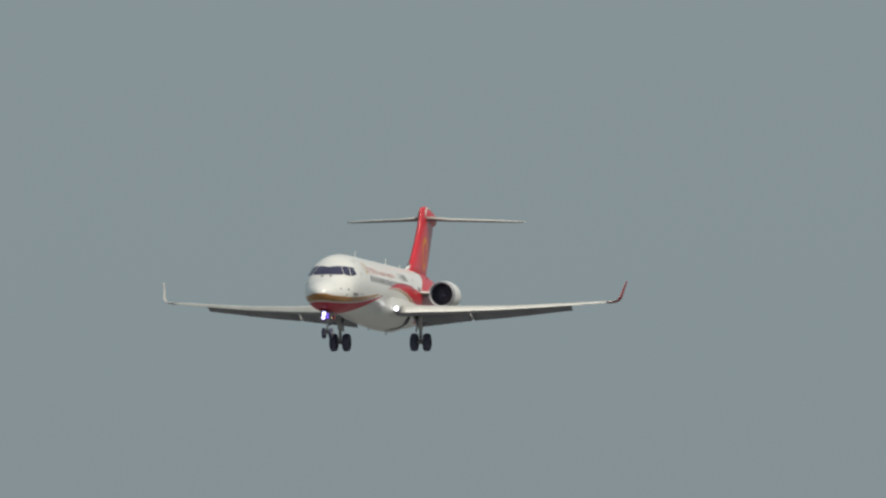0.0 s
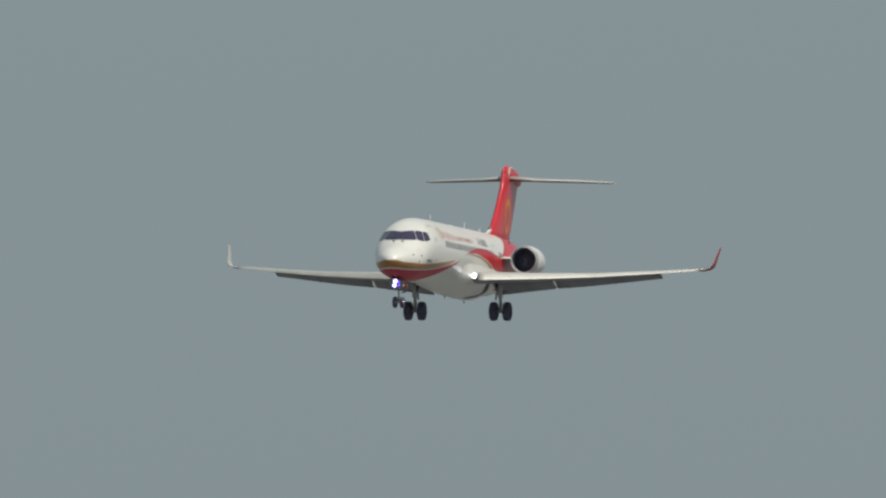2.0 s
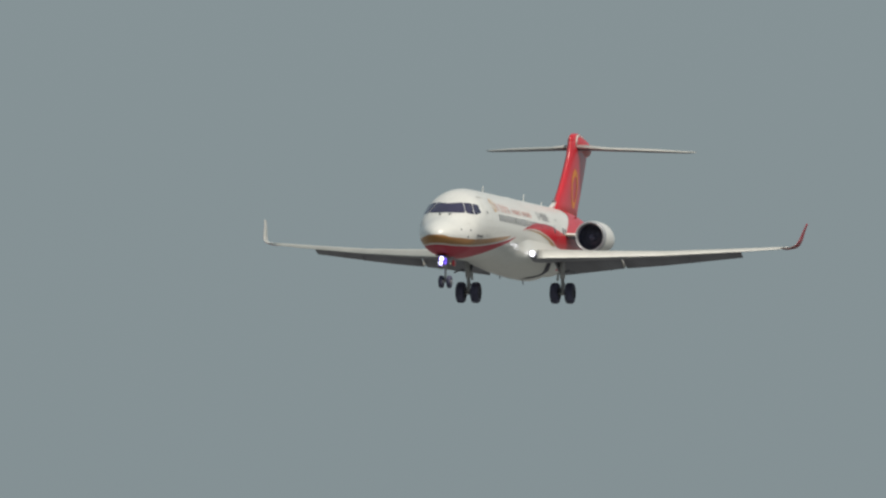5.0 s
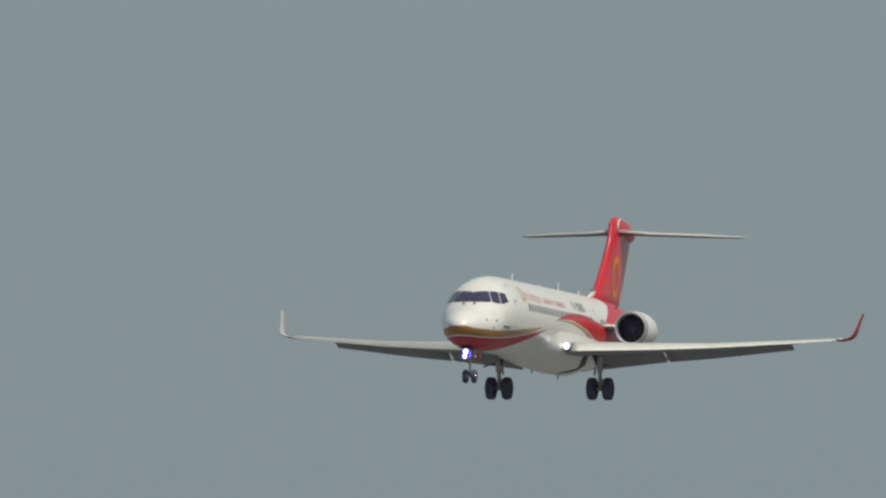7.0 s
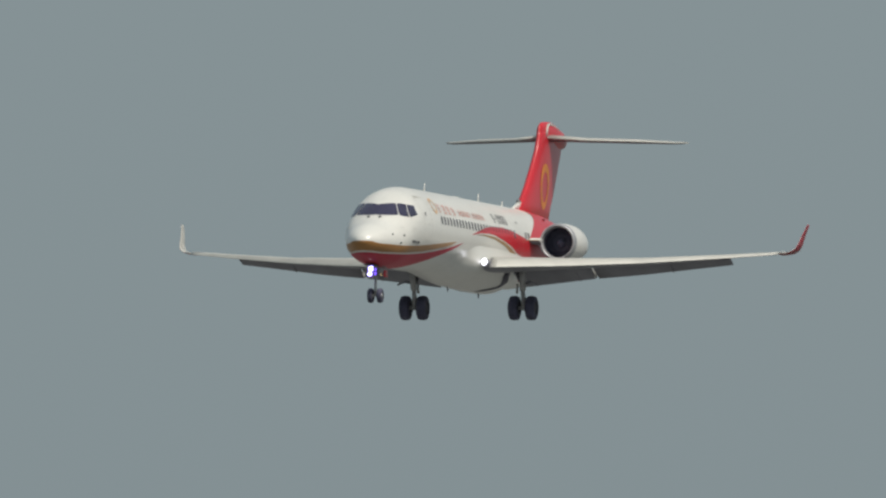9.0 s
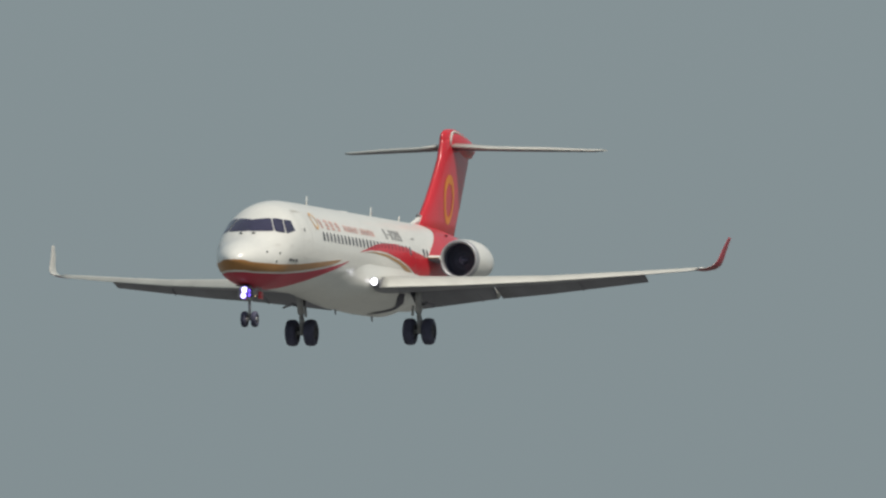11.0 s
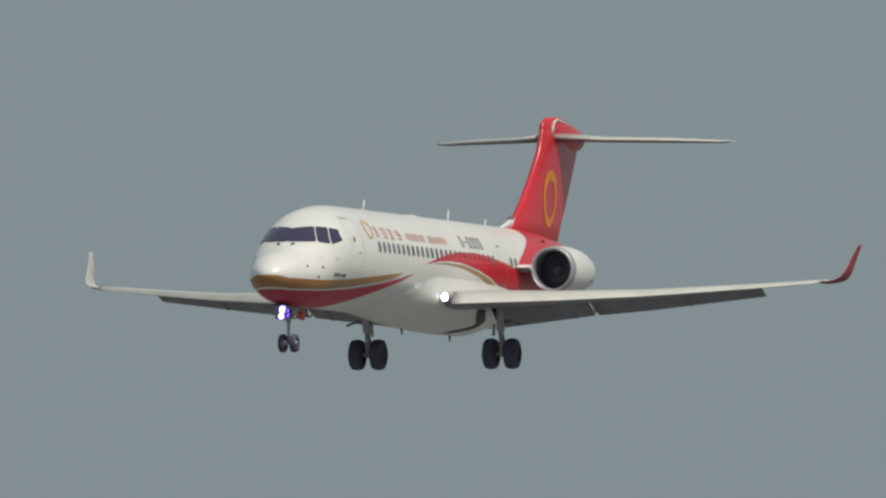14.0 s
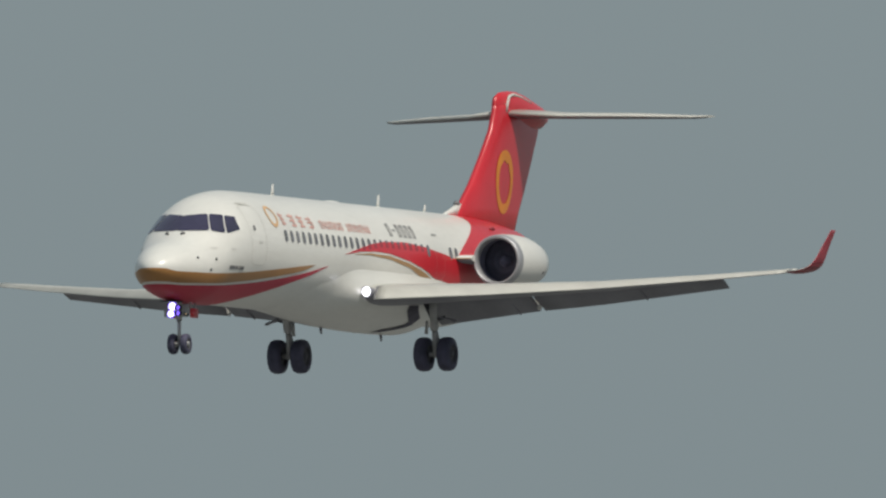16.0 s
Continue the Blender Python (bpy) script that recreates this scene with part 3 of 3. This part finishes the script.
    # unlit position light in the tip's leading edge
    part("position_light", tube([(-19.80, 12.80 * side, -0.375), (-19.86, 12.92 * side, -0.36), (-19.93, 13.02 * side, -0.35)], [0.02, 0.04, 0.02], 10), PALE, wing, "clear lens of the unlit tip light")
    # light in the wing root
    c = Vector((-13.38, 1.80 * side, -1.075))
    part("landing_light", spun([(0.0, 0.001), (0.05, 0.11), (0.03, 0.14), (-0.05, 0.145)], c, 20), ROOT_LAMP, wing, "lit landing light in the wing root")
    # rim added as a visor against lamp spill on the fuselage
    part("light_rim", spun([(-0.08, 0.146), (-0.06, 0.158), (0.10, 0.158), (0.10, 0.15), (-0.03, 0.148)], c, 20), GREY, wing, "grey rim added round the light as a visor")
    part("light_housing", tube([c + Vector((-0.02, -0.02 * side, 0)), c + Vector((-0.7, 0.02 * side, 0.0))], [0.12, 0.13], 16), GREY, wing, "grey housing behind the light")

# ---- fin, tailplane ----
FIN = ((1.2, -24.6, -29.75, 0.24), (2.0, -25.25, -30.2, 0.25), (2.7, -26.15, -30.7, 0.25), (3.5, -26.98, -31.2, 0.24), (4.4, -27.82, -31.75, 0.23), (5.0, -28.10, -32.0, 0.22), (5.35, -28.22, -31.5, 0.16))
rings = []
for z, le, te, w in FIN:
    rings.append([Vector((p.x, p.z, z)) for p in airfoil((le, 0, 0), le - te, 2 * w / (le - te), 14, 0)])
fin = part("fin", loft(rings), RED, airliner, "tall red tail fin")


def fin_half(x, z):
    """Half the fin's thickness at a point of its side."""
    le, te, w = [float(np.interp(z, [f[0] for f in FIN], [f[k] for f in FIN])) for k in (1, 2, 3)]
    c = min(max((le - x) / (le - te), 0), 1)
    return 10 * w * (0.2969 * math.sqrt(c) - 0.126 * c - 0.3516 * c * c + 0.2843 * c ** 3 - 0.1015 * c ** 4)


for side in (1, -1):
    ring = []
    for k in range(41):
        t = 2 * math.pi * k / 40
        row = []
        inner = 0.69 - 0.05 * max(0.0, math.sin(t - 0.5)) * (1 + math.sin(8 * t))
        for r in (inner, 0.78, 0.9, 1.0):
            x, z = -28.50 + r * (0.78 * math.cos(t) - 0.03 * math.sin(t)), 2.85 + r * 0.97 * math.sin(t)
            row.append(Vector((x, (fin_half(x, z) + 0.012) * side, z)))
        ring.append(row)
    part("fin_emblem", loft(ring, closed=False), YELLOW, fin, "amber ring emblem on the fin")
    a = 48
    part("fin_inlet", tube([skin(-25.25, a, side, 0.02), skin(-25.45, a, side, 0.05), skin(-25.7, a, side, 0.02)], [0.02, 0.05, 0.02], 10), DULL_RED, fuselage, "small dark scoop")
# bullet fairing at the top of the fin
rings = []
for x, zt, zb, w in ((-28.16, 5.20, 4.95, 0.02), (-28.25, 5.42, 4.9, 0.10), (-28.6, 5.57, 4.8, 0.16), (-29.2, 5.63, 4.7, 0.22), (-29.8, 5.64, 4.62, 0.27), (-30.5, 5.55, 4.58, 0.28),
                     (-31.2, 5.41, 4.56, 0.27), (-31.9, 5.27, 4.60, 0.22), (-32.4, 5.16, 4.78, 0.10), (-32.5, 5.06, 4.92, 0.02)):
    zc, h = (zt + zb) / 2, (zt - zb) / 2
    rings.append([Vector((x, w * math.cos(t), zc + h * math.sin(t))) for t in steps(0, 2 * math.pi, 28)[:-1]])
cap = part("fin_cap", loft(rings), RED, fin, "rounded red fairing on the fin top")
for side in (1, -1):
    seal = [(-28.72, 0.20, 4.98), (-28.76, 0.205, 5.22), (-28.95, 0.19, 5.45), (-29.3, 0.175, 5.53), (-29.9, 0.19, 5.48), (-30.7, 0.22, 5.33)]
    part("seal_strip", tube([(x, y * side, z) for x, y, z in seal], [0.04, 0.05, 0.05, 0.045, 0.035, 0.02], 8), SEAM, fin, "grey seal strip round the tailplane root")
rings = [airfoil((-23.6, 0, 0), 1.8, 0.1, 10, 0), airfoil((-24.55, 0, 0), 1.1, 0.16, 10, 0), airfoil((-25.15, 0, 0), 0.5, 0.3, 10, 0)]
part("dorsal_fin", loft([[Vector((p.x, p.z, z)) for p in r] for r, z in zip(rings, (1.60, 1.86, 2.06))]), WHITE, airliner, "small white dorsal fillet")
for side in (1, -1):
    rings = []
    for y, le, te, z, th in ((0.12, -28.75, -31.9, 4.905, 0.07), (1.5, -29.75, -32.25, 4.86, 0.06), (3.4, -31.12, -32.75, 4.875, 0.085), (4.9, -32.2, -33.15, 4.865, 0.09), (5.22, -32.5, -33.25, 4.89, 0.075)):
        rings.append([Vector((p.x, p.y * side, p.z)) for p in airfoil((le, y, z + 0.025), le - te, th * 1.35, 12, 0, -2.2)])
    # shade under the tailplane is coloured in on its lower faces
    part("tailplane", loft(rings), CREAM, airliner, "pale swept tailplane, its underside toned grey for shade", under=GREY, below=lambda f: f.normal.z < -0.7)

# ---- engines ----
for side in (1, -1):
    ctr = Vector((-21.65, 2.65 * side, 0.175))
    engine = part("engine_nacelle", spun([(-0.30, 0.787), (-0.5, 0.805), (-1.1, 0.818), (-1.85, 0.785), (-2.3, 0.715), (-2.75, 0.62), (-2.77, 0.59), (-2.5, 0.57), (-2.2, 0.56)], ctr, 48),
                  WHITE, airliner, "white engine nacelle")
    vent = ctr + Vector((-2.1, 0.695 * side, -0.28))
    part("cowl_vent", spun([(0.0, 0.001), (0.0, 0.06), (-0.1, 0.06)], vent, 12, "y"), INK, engine, "small dark cowl vent")
    part("intake_lip", spun([(-0.30, 0.787), (-0.18, 0.775), (-0.07, 0.76), (0.0, 0.715), (-0.03, 0.665), (-0.15, 0.64), (-0.30, 0.635)], ctr, 48), LIP, engine, "bare metal intake lip")
    part("intake_duct", spun([(-0.30, 0.635), (-0.6, 0.645), (-1.0, 0.66), (-1.55, 0.66)], ctr, 48), DUCT, engine, "dark intake duct")
    spinner = spun([(-0.42, 0.01), (-0.50, 0.08), (-0.62, 0.15), (-0.78, 0.19)], ctr, 24)
    part("spinner", spinner, FAN, engine)
    rings = []
    for r in (0.17, 0.4, 0.655):
        tw = radians(60 + 20 * r / 0.655)
        rings.append([Vector((u * math.cos(tw) + w * math.sin(tw) - 0.80, u * math.sin(tw) - w * math.cos(tw), r)) for u, w in ((-0.14, 0), (0, 0.012), (0.14, 0), (0, -0.012))])
    first = part("fan_blade", loft(rings), FAN, engine, "dark fan blade")
    first.matrix_local = Matrix.Translation(ctr)
    for k in range(1, 36):
        blade = new("fan_blade", first.data)
        blade.parent = engine
        blade.matrix_local = Matrix.Translation(ctr) @ Matrix.Rotation(2 * math.pi * k / 36, 4, "X")
    part("fan_backing", spun([(-0.84, 0.01), (-0.84, 0.655)], ctr, 32), FAN, engine)
    part("exhaust", spun([(-2.25, 0.5), (-2.95, 0.44), (-3.55, 0.30), (-3.57, 0.26), (-2.95, 0.3)], ctr, 32), STEEL, engine, "steel exhaust nozzle")
    rings = []
    for y in (1.2, 1.98):
        rings.append([Vector((p.x, p.y * side, p.z)) for p in airfoil((-21.0 - 0.45 * (y - 1.2), y, 0.225), 3.4 - 0.45 * (y - 1.2), 0.085, 12, 0)])
    # the pylon's lower faces are toned grey in place of shade
    pylon = part("pylon", loft(rings), WHITE, airliner, "pale engine pylon, toned grey below for shade", under=GREY, below=lambda f: f.normal.z < -0.3)
    part("pylon_stripe", tube([(-20.995, 1.25 * side, 0.225), (-21.315, 1.96 * side, 0.225)], [0.02, 0.02], 8), SAND, pylon, "tan stripe along the pylon's leading edge")


# ---- landing gear ----
def wheel(name, x, y, z, r, w, parent, hub):
    """A tyre with rounded shoulders, and a steel hub on either face."""
    prof = [(-0.5 * w, 0.55 * r), (-0.5 * w, 0.78 * r), (-0.42 * w, 0.93 * r), (-0.25 * w, 0.985 * r), (0, r), (0.25 * w, 0.985 * r), (0.42 * w, 0.93 * r),
            (0.5 * w, 0.78 * r), (0.5 * w, 0.55 * r)]
    tyre = part(name, spun(prof, (x, y, z), 36, "y"), TYRE, parent, "black rubber tyre")
    for s in (-1, 1):
        part("rim", spun([(s * 0.46 * w, 0.57 * r), (s * 0.36 * w, 0.50 * r), (s * 0.30 * w, 0.26 * r), (s * 0.44 * w, 0.2 * r), (s * 0.46 * w, 0.01)], (x, y, z), 28, "y"),
             hub, tyre, "metal wheel rim")
    return tyre


for side in (1, -1):
    y, z = 2.36 * side, -2.80
    leg = tube([(-17.15, (2.36 + 0.05) * side, -1.1), (-17.4, y, -2.05), (-17.42, y, -2.1)], [0.13, 0.13, 0.09])
    tube([(-17.42, y, -2.05), (-17.5, y, -2.9)], [0.085, 0.085], bm=leg)
    tube([(-17.5, y - 0.42, z), (-17.5, y + 0.42, z)], [0.07, 0.07], bm=leg)
    gear = part("main_gear_leg", leg, STRUT, airliner, "grey main landing gear leg")
    part("gear_brace", tube([(-17.42, y - 0.05 * side, -1.80), (-17.35, y - 0.30 * side, -1.15)], [0.07, 0.09], 10), BRAKE, gear)
    part("torque_link", tube([(-17.55, y, -2.1), (-17.78, y, -2.42), (-17.6, y, -2.75)], [0.04, 0.05, 0.04], 8), STRUT, gear)
    door = tube([(-17.3, y - 0.20 * side, -1.80), (-17.3, y - 0.22 * side, -2.20)], [0.045, 0.06], 8)
    part("gear_door", door, STRUT, gear, "narrow grey gear door")
    plate = [[Vector((x, yy * side, zz)) for x, yy, zz in ((-17.25, a, b), (-17.50, a, b), (-17.50, a, b - 0.05), (-17.25, a, b - 0.05))]
             for a, b in ((2.48, -1.68), (2.70, -1.70), (2.92, -1.75), (3.06, -1.81))]
    part("outer_gear_door", loft(plate), GREY, gear, "grey outer gear door hanging open")
    part("door_actuator", tube([(-17.35, 2.42 * side, -1.78), (-17.35, 2.72 * side, -1.70)], [0.05, 0.05], 8), BRAKE, gear)
    for dy in (-0.37, 0.37):
        wheel("wheel", -17.5, y + dy, z, 0.515, 0.395, airliner, BRAKE)

leg = tube([(-2.85, 0, -1.5), (-2.92, 0, -2.3)], [0.09, 0.09])
tube([(-2.92, 0, -2.28), (-2.95, 0, -3.0)], [0.055, 0.055], bm=leg)
tube([(-2.95, -0.26, -3.0), (-2.95, 0.26, -3.0)], [0.045, 0.045], bm=leg)
nose_leg = part("nose_gear_leg", leg, STRUT, airliner, "grey nose landing gear leg")
part("drag_brace", tube([(-2.92, 0, -2.25), (-3.7, 0, -1.65)], [0.05, 0.05], 10), STRUT, nose_leg)
for side in (1, -1):
    tyre = wheel("nose_wheel", -2.95, 0.20 * side, -3.0, 0.305, 0.20, airliner, BRAKE)
    for s in (-1, 1):
        part("hub_cap", spun([(s * 0.075, 0.085), (s * 0.105, 0.075), (s * 0.11, 0.01)], (-2.95, 0.20 * side, -3.0), 20, "y"), STEEL, tyre, "bright steel hub cap")
    door = part("nose_gear_door", block((-3.62, 0.32 * side - 0.015, -2.22), (-3.0, 0.32 * side + 0.015, -1.94)), RED, airliner, "red nose gear door hanging open")
    for x in (-3.5, -3.15):
        part("door_link", tube([(x, 0.30 * side, -1.96), (x, 0.24 * side, -1.62)], [0.03, 0.03], 8), STRUT, door)
# added plate, seen edge-on, that blocks lamp light from the chin
part("spill_blocker", block((-2.95, -0.34, -1.765), (-2.20, 0.14, -1.735), bevel=0.008), BRAKE, nose_leg, "dark hidden plate added to keep lamp light off the chin")
part("light_bracket", block((-2.95, -0.46, -2.20), (-2.86, 0.32, -1.82)), STRUT, nose_leg)
# the two violet discs are added lens flare, not lamps
for y, z, r, m in ((-0.17, -1.89, 0.108, LAMP), (-0.22, -2.11, 0.090, LAMP), (0.04, -1.93, 0.075, VIOLET), (0.04, -2.09, 0.075, VIOLET), (0.29, -2.13, 0.036, AMBER)):
    part("lamp_or_flare", spun([(0.0, 0.001), (0.05, r * 0.7), (0.02, r), (-0.08, r * 0.9)], (-2.82, y, z), 20), m, nose_leg, "lit nose gear lamp; the violet ones are added lens flare")
    if m == LAMP:
        # flare ring added round each white lamp
        part("flare_ring", spun([(-0.02, r * 1.02), (0.03, r * 1.02), (0.03, r * 1.28), (-0.02, r * 1.28)], (-2.83, y, z), 20), VIOLET, nose_leg, "glowing violet ring added as lens flare round the lamp")
        continue
    part("glow_collar", spun([(-0.10, r * 1.05), (0.0, r * 1.16), (0.17, r * 1.16), (0.17, r * 1.09), (-0.02, r * 1.07)], (-2.82, y, z), 20), BRAKE, nose_leg, "dark collar round a small lamp or flare disc")

# ---- airfield ground below, out of view ----
bm = bmesh.new()
bmesh.ops.create_grid(bm, x_segments=24, y_segments=24, size=4500)
ground = part("ground", bm, GRASS, None, "flat pale dry airfield ground below the approach path")
tagged(ground, category="ground", kind="structure")


def motions():
    """The approach: straight down a three degree slope, with small swings in yaw, pitch and bank."""
    walk(airliner, [
        (0, flown(0, -1.654, 0.509, -0.341)), (0.5, flown(0.5, -1.649, 0.500, -0.295)), (1, flown(1, -1.615, 0.520, -0.175)),
        (1.5, flown(1.5, -1.627, 0.464, -0.429)), (2, flown(2, -1.538, 0.382, -0.822)), (2.5, flown(2.5, -1.566, 0.400, -0.990)),
        (3, flown(3, -1.493, 0.447, -0.980)), (3.2, flown(3.2, -1.385, 0.553, -0.908)), (5.3, flown(5.3, -1.241, 0.704, -0.775)),
        (5.5, flown(5.5, -1.173, 0.751, -0.752)), (6, flown(6, -1.024, 0.674, -0.817)), (6.5, flown(6.5, -0.966, 0.673, -0.659)),
        (7, flown(7, -1.098, 0.767, -0.643)), (7.5, flown(7.5, -1.109, 0.854, -0.335)), (8, flown(8, -1.118, 0.880, -0.613)),
        (8.5, flown(8.5, -1.120, 0.814, -0.487)), (9, flown(9, -1.138, 0.723, -0.483)), (9.5, flown(9.5, -1.218, 0.668, -0.325)),
        (10, flown(10, -1.310, 0.716, -0.276)), (10.2, flown(10.2, -1.307, 0.718, -0.154)), (12.3, flown(12.3, -1.254, 0.659, 0.537)),
        (12.5, flown(12.5, -1.182, 0.577, 0.613)), (13, flown(13, -1.209, 0.549, 0.689)), (13.5, flown(13.5, -1.230, 0.525, 0.401)),
        (14, flown(14, -1.308, 0.436, -0.138)), (14.5, flown(14.5, -1.353, 0.507, 0.289)), (15, flown(15, -1.476, 0.581, 0.707)),
        (15.5, flown(15.5, -1.614, 0.534, 0.337)), (16, flown(16, -1.754, 0.538, 0.183)),
    ])


motions()
